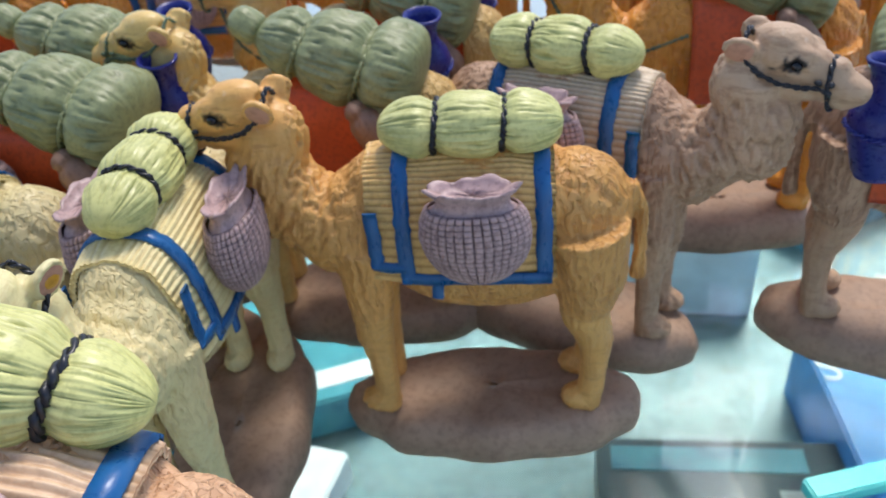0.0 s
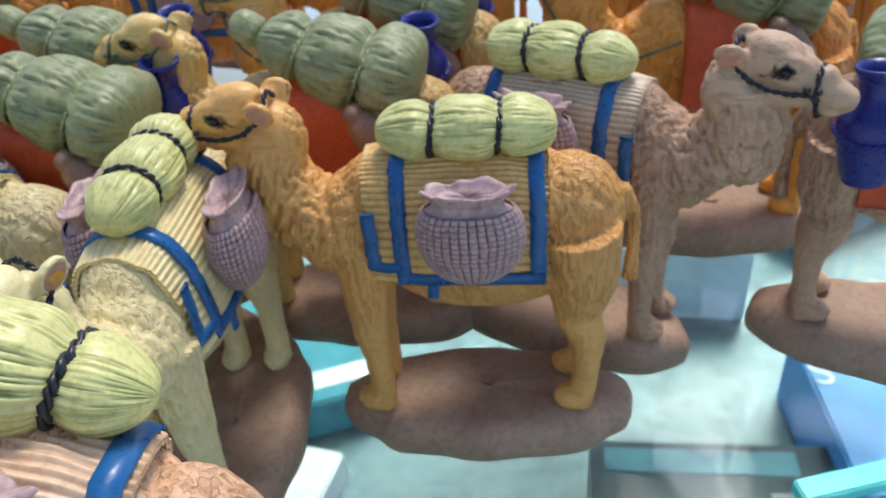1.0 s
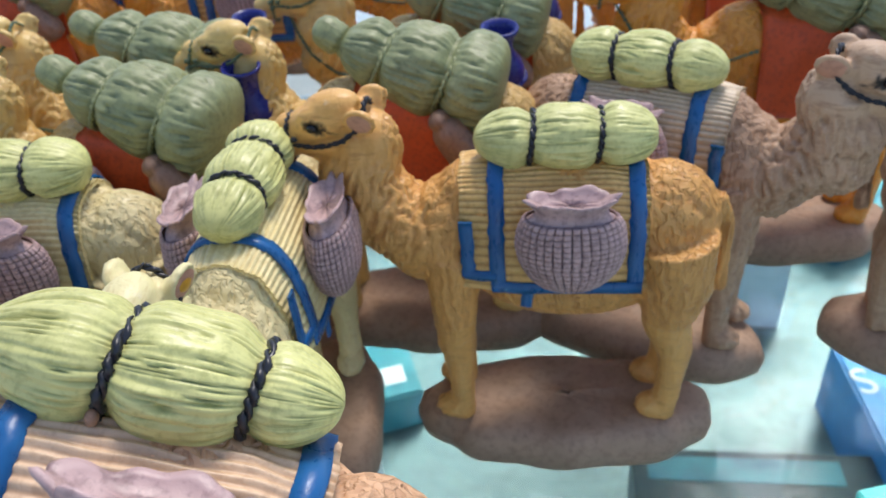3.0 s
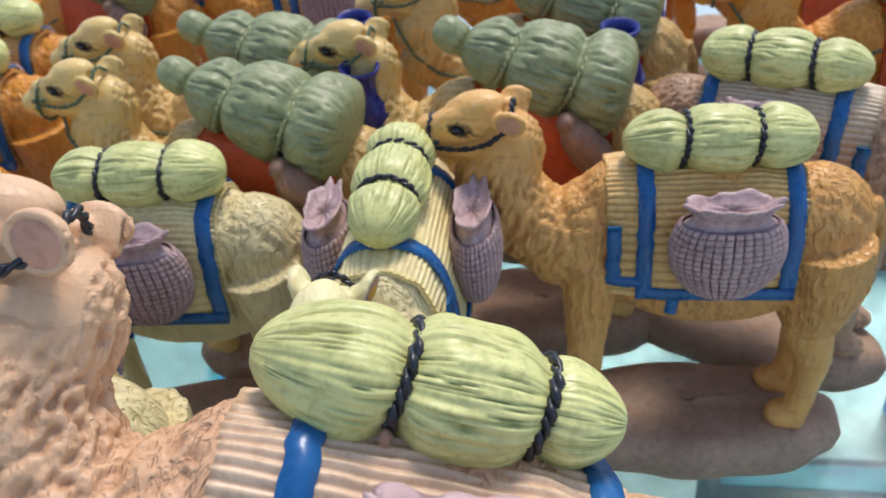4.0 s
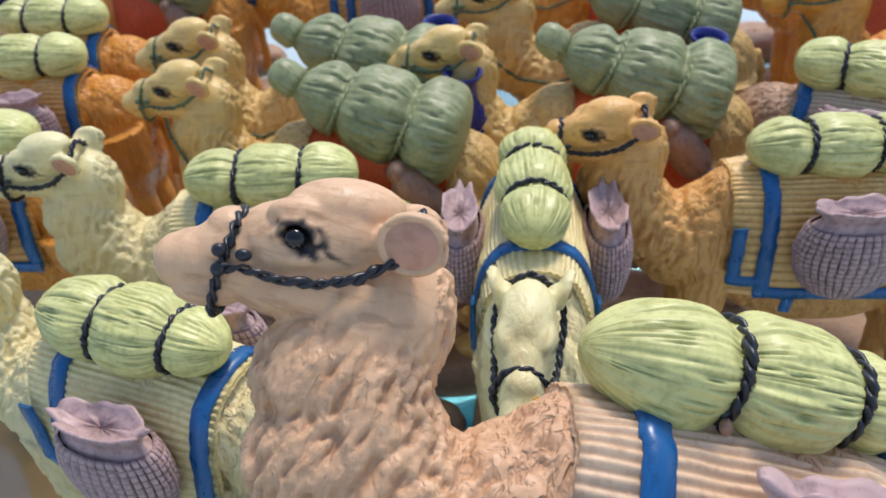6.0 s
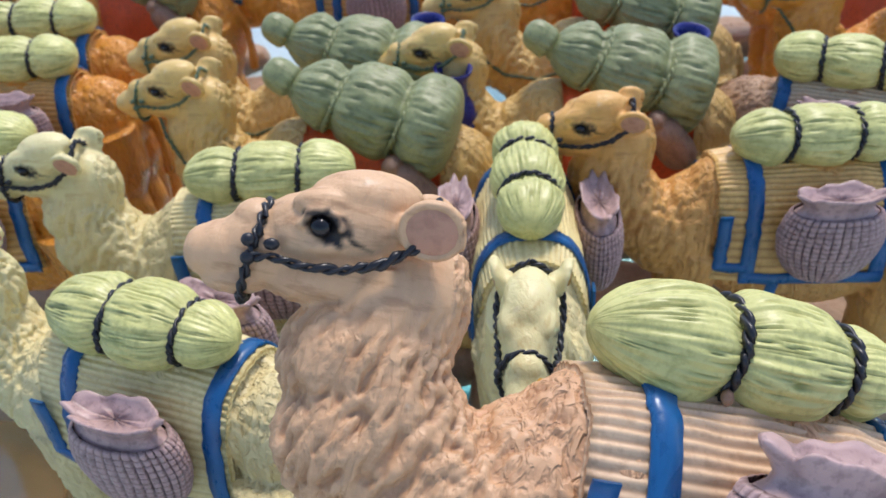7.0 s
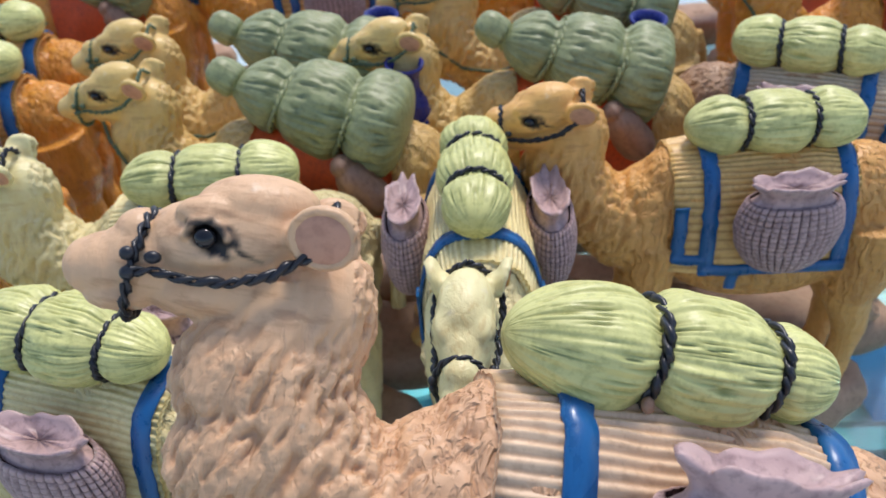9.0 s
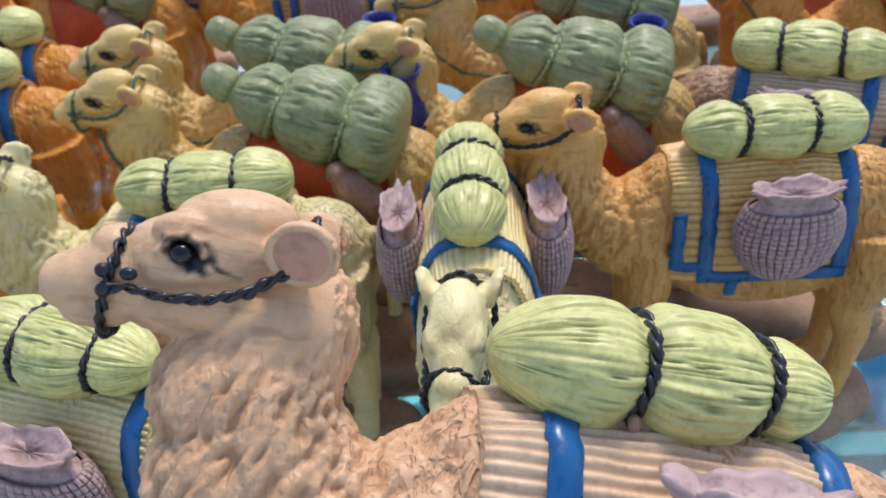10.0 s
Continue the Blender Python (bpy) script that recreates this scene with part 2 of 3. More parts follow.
def camel_body(voxel):
    p = []
    # trunk, hump, rump and chest
    p.append(ellipsoid((-0.002, 0, 0.076), (0.043, 0.0165, 0.0195)))
    p.append(ellipsoid((0.0, 0, 0.086), (0.028, 0.0145, 0.0165)))
    p.append(ellipsoid((-0.0255, 0, 0.0860), (0.0165, 0.0130, 0.0140)))
    p.append(ellipsoid((0.030, 0, 0.077), (0.017, 0.0150, 0.019)))
    p.append(ellipsoid((-0.034, 0, 0.075), (0.018, 0.0155, 0.019)))
    for side in (-1, 1):
        p.append(ellipsoid((-0.023, 0.0066 * side, 0.0825), (0.0135, 0.0088, 0.0135)))
        p.append(ellipsoid((0.016, 0.0066 * side, 0.083), (0.0145, 0.0088, 0.0135)))
    p.append(ellipsoid((0.002, 0, 0.0665), (0.038, 0.0162, 0.0190)))
    # neck
    neck = [(-0.034, 0, 0.074), (-0.047, 0.0005, 0.0745), (-0.0565, 0.001, 0.081), (-0.0610, 0.002, 0.090), (-0.0625, 0.0035, 0.099), (-0.0630, 0.005, 0.108)]
    p.append(tube(neck, [0.0165, 0.0150, 0.0130, 0.0116, 0.0102, 0.0080], 18))
    p.append(ellipsoid((-0.0635, 0.001, 0.0825), (0.0130, 0.0115, 0.0125)))
    p.append(ellipsoid((-0.0672, 0.003, 0.0935), (0.0105, 0.0098, 0.0110)))
    p.append(ellipsoid((-0.0590, 0.0045, 0.1035), (0.0092, 0.0088, 0.0115)))
    # skull, cheeks, muzzle and lips
    for c, r in (((0, 0, 0.001), (0.0078, 0.0062, 0.0066)), ((-0.006, 0, -0.0005), (0.0085, 0.0054, 0.0060)), ((-0.0130, 0, -0.0026), (0.0072, 0.0048, 0.0054)),
                 ((-0.0180, 0, -0.0034), (0.0050, 0.0043, 0.0043)), ((-0.0208, 0, -0.0036), (0.0030, 0.0037, 0.0036)), ((-0.0140, 0, 0.0010), (0.0034, 0.0036, 0.0030)), ((-0.0165, 0, -0.0070), (0.0050, 0.0036, 0.0024)), ((-0.004, 0, -0.0060), (0.0100, 0.0050, 0.0046)),
                 ((0.0005, 0, 0.0046), (0.0080, 0.0054, 0.0042)), ((-0.0045, 0.0036, 0.0040), (0.0046, 0.0022, 0.0022)), ((-0.0045, -0.0036, 0.0040), (0.0046, 0.0022, 0.0022)), ((-0.0045, 0.0046, -0.0016), (0.0030, 0.0014, 0.0012)), ((-0.0045, -0.0046, -0.0016), (0.0030, 0.0014, 0.0012))):
        p.append(ellipsoid(on_head(*c), [k * GROW for k in r], 12, 16, TURN))
    # eyelids
    for s in (-1, 1):
        p.append(tube([on_head(-0.0078, 0.0054 * s, 0.0008), on_head(-0.0066, 0.0057 * s, 0.0027), on_head(-0.0048, 0.0058 * s, 0.0033), on_head(-0.0030, 0.0059 * s, 0.0024), on_head(-0.0020, 0.0060 * s, 0.0006)], 0.0007, 8))
    # ears: shallow cups on short stalks
    for s in (-1, 1):
        tilt = TURN @ Matrix.Rotation(radians(10 * s), 3, "Z") @ Matrix.Rotation(radians(-14 * s), 3, "X")
        c = on_head(0.0095, 0.0066 * s, 0.0018)
        p.append(ellipsoid(c, (0.0050, 0.0013, 0.0046), 10, 14, tilt))
        rim = [c + tilt @ Vector((0.0044 * math.cos(2 * math.pi * k / 18), 0.0010 * s, 0.0040 * math.sin(2 * math.pi * k / 18))) for k in range(19)]
        p.append(tube(rim, 0.0007, 8))
        p.append(ellipsoid(on_head(0.0075, 0.0050 * s, 0.0014), (0.0034, 0.0026, 0.0028), 8, 12, tilt))
    # legs with knees and feet
    for s in (-1, 1):
        y = 0.0085 * s
        p.append(tube([(-0.036, y, 0.072), (-0.037, y, 0.055), (-0.0375, y, 0.044), (-0.037, y, 0.034), (-0.037, y, 0.024), (-0.038, y, 0.016)], [0.0098, 0.0078, 0.0064, 0.0048, 0.0044, 0.0052], 12))
        p.append(ellipsoid((-0.039, y, 0.043), (0.0052, 0.0050, 0.0058), 8, 12))
        p.append(ellipsoid((-0.040, y, 0.0185), (0.0074, 0.0056, 0.0036), 8, 12))
        p.append(tube([(0.032, y, 0.076), (0.034, y, 0.060), (0.032, y, 0.048), (0.036, y, 0.038), (0.035, y, 0.026), (0.033, y, 0.016)], [0.0135, 0.0115, 0.0080, 0.0058, 0.0046, 0.0052], 12))
        p.append(ellipsoid((0.031, y, 0.0185), (0.0074, 0.0056, 0.0036), 8, 12))
    # tail
    p.append(tube([(0.045, 0, 0.084), (0.0495, 0.001, 0.074), (0.050, 0.002, 0.060), (0.0495, 0.002, 0.052)], [0.0030, 0.0024, 0.0022, 0.0030], 8))
    me = fused("camel_body", p, voxel, 3)
    # carved fur: wavy strokes along neck and flanks
    n = len(me.vertices)
    co, no = np.empty(n * 3), np.empty(n * 3)
    me.vertices.foreach_get("co", co)
    me.vertices.foreach_get("normal", no)
    co, no = co.reshape(-1, 3), no.reshape(-1, 3)
    low = co[:, 2] < 0.068
    co[low, 2] = 0.068 - (0.068 - co[low, 2]) * 1.34
    cut, shag, paint = np.zeros(n), np.zeros(n), np.zeros(n)
    for i in range(n):
        x, y, z = co[i]
        onhead = (co[i] - np.array(HEAD)) @ np.array(TURN) / GROW
        free = min(1.0, max(0.0, (-0.0075 - onhead[2]) / 0.006)) if onhead[0] < 0.013 else 1.0
        free = max(free, min(1.0, max(0.0, (0.098 - z) / 0.006)))
        w = noise.noise(Vector((x * 170, y * 170, z * 170)))
        on_neck = max(0.0, min(1.0, (-0.036 - x) / 0.012))
        leg = 0.4 if z < 0.044 else 1.0
        # tufts: scales that overlap down and forward, broken up sideways
        run = (z * 0.86 + (x + 0.06) * 0.5) * 400 + 2.2 * noise.noise(Vector((x * 300, y * 300, z * 120))) + 1.0 * w
        run += 0.55 * noise.noise(Vector((x * 800, y * 800, z * 260)))
        saw = run - math.floor(run)
        edge = math.exp(-((1 - saw) / 0.22) ** 2)
        # strokes: thin wavy cuts
        lean = 0.9
        u, v = x * math.cos(lean) + z * math.sin(lean), z * math.cos(lean) - x * math.sin(lean)
        k = noise.noise(Vector((u * 640 + 1.5 * w, y * 520, v * 120 + 0.8 * w)))
        valley = max(0.0, min(1.0, (-k - 0.1) * 3))
        lock = noise.noise(Vector(((x * 0.45 + z * 0.9) * 150 + w, (x * 0.9 - z * 0.45) * 620, y * 620)))
        dip = max(0.0, min(1.0, (-lock - 0.08) * 4))
        h = on_neck * (0.00020 * (0.6 - saw) + 0.00085 * (lock - 0.6 * dip) + 0.00016 * noise.noise(Vector(((x * 0.45 + z * 0.9) * 330, (x * 0.9 - z * 0.45) * 1500, y * 1500)))) + (1 - on_neck) * 0.00030 * leg * (k - 0.5 * valley)
        strand = noise.noise(Vector(((x * 0.5 - z * 0.86) * 260, (x * 0.86 + z * 0.5) * 1300, y * 1300)))
        co[i] += no[i] * ((h + 0.00014 * strand + 0.0003 * w) * free)
        # tuft edges and stroke cuts are marked to take the darker colour
        cut[i] = 0.08 + free * (on_neck * max(0.75 * dip, min(1.0, 0.45 * edge) * max(0.1, 0.5 + 0.9 * w)) + (1 - on_neck) * 0.45 * leg * valley)
        shag[i] = 0.12 + 0.88 * leg * free * (1 - 0.6 * on_neck)
        for side in (-1, 1):
            d = onhead - np.array((-0.0045, 0.0052 * side, 0.0012))
            q = ((d[0] - 0.0004) / 0.0030) ** 2 + (d[1] / 0.004) ** 2 + ((d[2] + 0.30 * d[0]) / 0.0024) ** 2
            q = min(q, ((d[0] - 0.0045) / 0.0034) ** 2 + (d[1] / 0.004) ** 2 + ((d[2] + 0.50 * d[0]) / 0.0006) ** 2 + 0.55)
            paint[i] = max(paint[i], max(0.0, min(1.0, 1.9 - 1.5 * q + 1.3 * noise.noise(Vector((x * 700, y * 700, z * 700))))))
    me.vertices.foreach_set("co", co.ravel())
    for key, values in (("cut", cut), ("shag", shag), ("paint", paint)):
        me.attributes.new(key, "FLOAT", "POINT").data.foreach_set("value", values)
    return me


def with_face(me, coat):
    """The body skin with painted eyes, lids and ear hollows added to it."""
    n = len(me.vertices)
    co = np.empty(n * 3)
    me.vertices.foreach_get("co", co)
    verts = [Vector(c) for c in co.reshape(-1, 3)]
    faces = [tuple(q.vertices) for q in me.polygons]
    kept = {}
    for key in ("cut", "shag", "paint"):
        kept[key] = np.empty(n)
        me.attributes[key].data.foreach_get("value", kept[key])
    slots = [0] * len(faces)
    extra = []
    for s in (-1, 1):
        extra.append((ellipsoid(on_head(-0.0050, 0.0056 * s, 0.0010), (0.0016, 0.0012, 0.0015), 12, 16, TURN), 1))
        tilt = TURN @ Matrix.Rotation(radians(10 * s), 3, "Z") @ Matrix.Rotation(radians(-14 * s), 3, "X")
        c = on_head(0.0095, 0.0066 * s, 0.0018) + tilt @ Vector((0, 0.0009 * s, 0))
        extra.append((ellipsoid(c, (0.0045, 0.0009, 0.0041), 8, 14, tilt), 2))
    for (v, f), slot in extra:
        k = len(verts)
        verts.extend(v)
        faces.extend([tuple(i + k for i in q) for q in f])
        slots.extend([slot] * len(f))
    out = mesh_of("camel_body", verts, faces, [coat, EYE, PINK], True, None, slots)
    for key, values in kept.items():
        full = list(values) + [0.0] * (len(verts) - n)
        out.attributes.new(key, "FLOAT", "POINT").data.foreach_set("value", full)
    return out


def bundle_mesh(length, radius, mat, pinches, blunt=3.2, taper=0.0, nu=90, nv=150, front=3.2):
    """A roll of straw or cloth, drawn in by its cords, with strands along it."""
    verts, cut = [], []
    for i in range(nu):
        u = i / (nu - 1)
        x = (u - 0.5) * length
        e = abs(2 * u - 1)
        r = radius * max(0.0, 1 - e ** (blunt if u > 0.5 else front)) ** 0.5 * (1 - taper * (u - 0.5))
        for p in pinches:
            r *= 1 - 0.27 * math.exp(-(abs(x - p) / (0.055 * length)) ** 1.5)
        for j in range(nv):
            t = 2 * math.pi * j / nv
            c, s = math.cos(t), math.sin(t)
            k0 = noise.noise(Vector((x * 95, c * 9, s * 9)))
            k1 = noise.noise(Vector((x * 42 + 7, c * 15, s * 15)))
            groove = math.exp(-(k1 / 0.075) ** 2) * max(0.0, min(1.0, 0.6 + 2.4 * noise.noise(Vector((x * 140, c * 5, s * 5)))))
            k = 0.5 * k0 - 0.75 * groove + 0.25
            lump = noise.noise(Vector((x * 90, c * 1.6, s * 1.6)))
            rr = r * (1 + 0.10 * k + 0.07 * lump)
            verts.append(Vector((x, rr * c * 1.04, rr * s * 0.93)))
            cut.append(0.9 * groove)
    faces = grid_faces(nu, nv)
    return mesh_of("bundle", verts, faces, [mat], True, cut)


def ring(x, radius, lean=0.0, n=40, squash=0.93):
    return [Vector((x + lean * math.sin(2 * math.pi * j / n), radius * 1.04 * math.cos(2 * math.pi * j / n), radius * squash * math.sin(2 * math.pi * j / n))) for j in range(n + 1)]


def arch(a, grow=0.0, x=0.0):
    """A point of the blanket's cross-section at x; a runs from -1 (one hem) over the back to 1."""
    front, back = max(0.0, -x - 0.014) / 0.0185, max(0.0, x - 0.012) / 0.011
    w, top, low = 0.0185 + grow - 0.0022 * front ** 1.5 - 0.0008 * back, 0.1005 + grow - 0.0010 * front ** 1.6 - 0.002 * back, 0.0635
    t = a * math.pi / 2
    s = 1 if a >= 0 else -1
    y = w * abs(math.sin(t)) ** 0.62 * s
    k = abs(a)
    z = top - (top - low) * k ** 1.9
    return y, z


def blanket_mesh(mat):
    verts, cut = [], []
    nu, nv = 34, 330
    for i in range(nu):
        x = -0.0325 + 0.0555 * i / (nu - 1)
        for j in range(nv):
            a = -1 + 2 * j / (nv - 1)
            rib = math.cos(a * math.pi * 36)
            wob = noise.noise(Vector((x * 120, a * 9, 0.3)))
            y, z = arch(a, 0.00022 * rib + 0.0006 * wob, x)
            verts.append((x + 0.0006 * wob, y, z))
            cut.append(max(0.0, -rib * 1.1 - 0.2))
    faces = grid_faces(nu, nv, False)
    n = len(verts)
    verts += [(x, y * 0.9, z - 0.0012) for x, y, z in verts]
    faces += [tuple(k + n for k in reversed(q)) for q in grid_faces(nu, nv, False)]
    edge = [i * nv for i in range(nu)] + [(nu - 1) * nv + j for j in range(1, nv)] + [i * nv + nv - 1 for i in reversed(range(nu - 1))] + [j for j in reversed(range(1, nv - 1))]
    for k, e in enumerate(edge):
        f = edge[(k + 1) % len(edge)]
        faces.append((e, f, f + n, e + n))
    return mesh_of("saddle_blanket", verts, faces, [mat], True, cut + cut)


def strip_mesh(points, normals, width, thick, across):
    """A painted band laid along points."""
    verts, n = [], len(points)
    for p, q, a in zip(points, normals, across):
        p, q, a = Vector(p), Vector(q), Vector(a)
        w = noise.noise(p * 420) * 0.16 * width
        for s, h in ((-1, -0.8), (-0.95, 0.7), (0, 1), (0.95, 0.7), (1, -0.8)):
            verts.append(p + a * (s * width / 2 + w) + q * (thick * h))
    faces = grid_faces(n, 5, False)
    faces += [tuple(reversed(range(5))), tuple(range((n - 1) * 5, n * 5))]
    return verts, faces


def hoop_band(x, a0, a1, width, n=40):
    pts, nor, acr = [], [], []
    for i in range(n):
        a = a0 + (a1 - a0) * i / (n - 1)
        y, z = arch(a, 0.0005, x)
        y2, z2 = arch(min(1, a + 0.02), 0.0005, x)
        y1, z1 = arch(max(-1, a - 0.02), 0.0005, x)
        d = Vector((0, y2 - y1, z2 - z1)).normalized()
        pts.append((x, y, z))
        nor.append((0, -d.z, d.y) if -d.z * y >= 0 or abs(y) < 0.004 else (0, d.z, -d.y))
        acr.append((1, 0, 0))
    return strip_mesh(pts, nor, width, 0.0005, acr)


def side_band(x0, x1, z0, z1, side, width, n=12):
    pts, nor, acr = [], [], []
    d = Vector((x1 - x0, 0, z1 - z0)).normalized()
    for i in range(n):
        u = i / (n - 1)
        xx = x0 + (x1 - x0) * u
        pts.append((xx, side * (0.0191 - 0.0022 * (max(0.0, -xx - 0.014) / 0.0185) ** 1.5), z0 + (z1 - z0) * u))
        nor.append((0, side, 0))
        acr.append((d.z, 0, -d.x))
    return strip_mesh(pts, nor, width, 0.0005, acr)


def trim_pieces():
    out = [hoop_band(-0.0215, -1, 1, 0.0048), hoop_band(0.0195, -1, 1, 0.0048)]
    for s in (-1, 1):
        out.append(side_band(-0.0235, 0.0215, 0.0650, 0.0642, s, 0.0040))
        out.append(side_band(-0.0305, -0.0305, 0.0885, 0.0685, s, 0.0042))
        out.append(side_band(-0.0320, -0.0220, 0.0695, 0.0685, s, 0.0036))
        out.append(side_band(-0.0125, -0.0135, 0.0635, 0.0575, s, 0.0036, 6))
    return out


def basket_mesh(side):
    """A round woven basket pressed to the flank, with a gathered cloth mouth."""
    verts, cut = [], []
    nu, nv, rows, cols = 96, 216, 14, 36
    for i in range(nu):
        u = i / (nu - 1)
        z = -0.0190 + 0.0250 * u
        r = 0.0150 * max(0.02, 1 - ((z + 0.0035) / 0.0172) ** 2) ** 0.5
        for j in range(nv):
            t = 2 * math.pi * j / nv
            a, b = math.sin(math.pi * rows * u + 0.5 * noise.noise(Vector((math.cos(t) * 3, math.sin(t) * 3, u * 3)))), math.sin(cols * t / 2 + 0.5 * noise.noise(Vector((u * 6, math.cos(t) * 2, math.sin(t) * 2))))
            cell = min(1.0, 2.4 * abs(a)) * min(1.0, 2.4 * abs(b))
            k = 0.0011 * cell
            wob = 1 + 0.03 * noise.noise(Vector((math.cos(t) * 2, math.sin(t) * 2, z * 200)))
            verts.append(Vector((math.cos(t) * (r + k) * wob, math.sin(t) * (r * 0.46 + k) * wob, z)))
            # gaps of the weave carry the darker colour
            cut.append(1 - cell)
    f = grid_faces(nu, nv)
    f.append(tuple(range(nv)))
    base = len(verts)
    prof = [(0.0128, 0.0052, 0), (0.0106, 0.0066, 0.15), (0.0100, 0.0080, 0.3), (0.0110, 0.0096, 0.7), (0.0128, 0.0112, 1.1), (0.0131, 0.0119, 1.2), (0.0122, 0.0122, 1.1), (0.0104, 0.0112, 0.7), (0.0080, 0.0096, 0.25), (0.0006, 0.0094, 0.0)]
    for r, z, w in prof:
        for j in range(nv):
            t = 2 * math.pi * j / nv
            fold = math.sin(6 * t + 1.6 * math.sin(2 * t)) + 0.45 * math.sin(11 * t + 1)
            rr = r * (1 + 0.055 * w * fold)
            verts.append(Vector((math.cos(t) * rr, math.sin(t) * rr * 0.42, z + 0.00055 * w * fold)))
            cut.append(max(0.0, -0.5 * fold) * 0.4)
    f += grid_faces(len(prof), nv, True, base)
    f.append(tuple(range(base + (len(prof) - 1) * nv, base + len(prof) * nv)))
    for v in verts:
        v.y = v.y * 1.0 - 0.0015
        v.y += side * 0.0218 + 0.0015
        v.z += 0.0870
    return mesh_of("basket", verts, f, [BASKET], True, cut)


def base_mesh():
    """A flat lump of painted rock, rounded at the rim."""
    verts, nv = [], 72
    prof = [(0.9, 0.0), (1.0, 0.002), (1.02, 0.008), (0.98, 0.013), (0.90, 0.0162), (0.8, 0.017)] + [(0.7 - 0.1 * k, 0.0174) for k in range(7)] + [(0.03, 0.0174)]
    for r, z in prof:
        for j in range(nv):
            t = 2 * math.pi * j / nv
            c, s = math.cos(t), math.sin(t)
            k = noise.noise(Vector((c * 2.2, s * 2.2, 4.1)))
            x, y = 0.054 * (1 + 0.10 * k) * r * c, 0.023 * (1 + 0.12 * k) * r * s
            h = 0.0011 * noise.noise(Vector((x * 130, y * 130, z * 90))) + 0.0005 * noise.noise(Vector((x * 420, y * 420, 2)))
            verts.append(Vector((x * (1 + 9 * h), y * (1 + 9 * h), z + (h if z > 0.001 else 0))))
    f = grid_faces(len(prof), nv)
    f += [tuple(reversed(range(nv))), tuple(range((len(prof) - 1) * nv, len(prof) * nv))]
    return mesh_of("rock_base", verts, f, [ROCK], True, [0.0] * len(verts))


def halter_mesh(mat, r=0.00062):
    pieces = [ellipsoid(on_head(-0.0112, 0.0056 * s, -0.0016), (0.0012, 0.0008, 0.0009), 8, 10, TURN) for s in (-1, 1)]
    pieces += [ellipsoid(on_head(-0.0142, 0.0056 * s, z), (0.0011, 0.0009, 0.0010), 8, 10, TURN) for s in (-1, 1) for z in (-0.0012, -0.0036)]
    n = 28
    nose = [on_head(-0.0140 + 0.0016 * math.sin(2 * math.pi * k / n), 0.0054 * math.cos(2 * math.pi * k / n), -0.0033 + 0.0068 * math.sin(2 * math.pi * k / n)) for k in range(n + 1)]
    pieces.append(rope(nose, r))
    for s in (-1, 1):
        cheek = [(-0.0142, 0.0055, -0.0034), (-0.011, 0.0057, -0.0032), (-0.007, 0.0061, -0.0042), (-0.002, 0.0066, -0.0044), (0.003, 0.0070, -0.0032), (0.0075, 0.0068, -0.0008), (0.0095, 0.0050, 0.0015), (0.0100, 0.002, 0.0042), (0.0102, 0.0, 0.0050)]
        pieces.append(rope([on_head(x, y * s, z) for x, y, z in cheek], r))
    v, f = merge(pieces)
    return mesh_of("halter", v, f, [mat], True, [0.0] * len(v))


def simple(name, vf, mat):
    return mesh_of(name, vf[0], vf[1], [mat], True, [0.0] * len(vf[0]))


SKIN_FINE = camel_body(0.00045)
SKIN = camel_body(0.0008)
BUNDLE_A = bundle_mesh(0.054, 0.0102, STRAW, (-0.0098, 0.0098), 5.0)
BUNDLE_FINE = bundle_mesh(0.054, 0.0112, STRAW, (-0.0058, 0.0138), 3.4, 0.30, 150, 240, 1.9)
CORD_A = simple("cord", rope(ring(0, 0.0079, 0.0010), 0.0009), CORD)
BLANKET = {key: blanket_mesh(mat) for key, mat in CLOTH.items()}
TRIMS = [simple("trim", t, BLUE) for t in trim_pieces()]
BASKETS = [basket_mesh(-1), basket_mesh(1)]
BASE = base_mesh()
HALTER_BLACK, HALTER_GREEN = halter_mesh(CORD, 0.00075), halter_mesh(GREEN_CORD, 0.00062)
FACED = {}


def body_for(coat, fine=False):
    if (coat, fine) not in FACED:
        FACED[coat, fine] = with_face(SKIN_FINE if fine else SKIN, COAT[coat])
    return FACED[coat, fine]


def straw_camel(coat, m, label, fine=False):
    """A standing camel figurine with a green straw roll, ribbed blanket and two baskets."""
    top = tagged(new("camel_figurine"), label, "figurine", "camel figurines on the counter")
    part("body", body_for(coat, fine), top)
    part("rock_base", BASE, top).location = (0, 0, -0.0190)
    roll = part("straw_roll", BUNDLE_FINE if fine else BUNDLE_A, top, "yellow-green straw roll")
    roll.location = (-0.005 if fine else -0.001, 0, 0.1065)
    for x, k in ((-0.0058, 1.12), (0.0138, 0.98)) if fine else ((-0.0098, 1.0), (0.0098, 1.0)):
        cord = part("cord", CORD_A, roll, "black twisted cord")
        cord.location, cord.scale = (x, 0, 0), (1, k, k)
    cloth = part("saddle_blanket", BLANKET[coat], top, "ribbed straw-coloured saddle blanket")
    for t in TRIMS:
        part("trim", t, cloth, "blue painted trim")
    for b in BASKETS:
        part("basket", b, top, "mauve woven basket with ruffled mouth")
    part("halter", HALTER_BLACK, top, "black twisted halter")
    top.matrix_basis = m
    return top


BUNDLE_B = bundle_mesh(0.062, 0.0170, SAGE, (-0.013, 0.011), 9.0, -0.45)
TASSEL = bundle_mesh(0.016, 0.0062, SAGE, (0.004,), 3.2, 0.0, 30, 60)
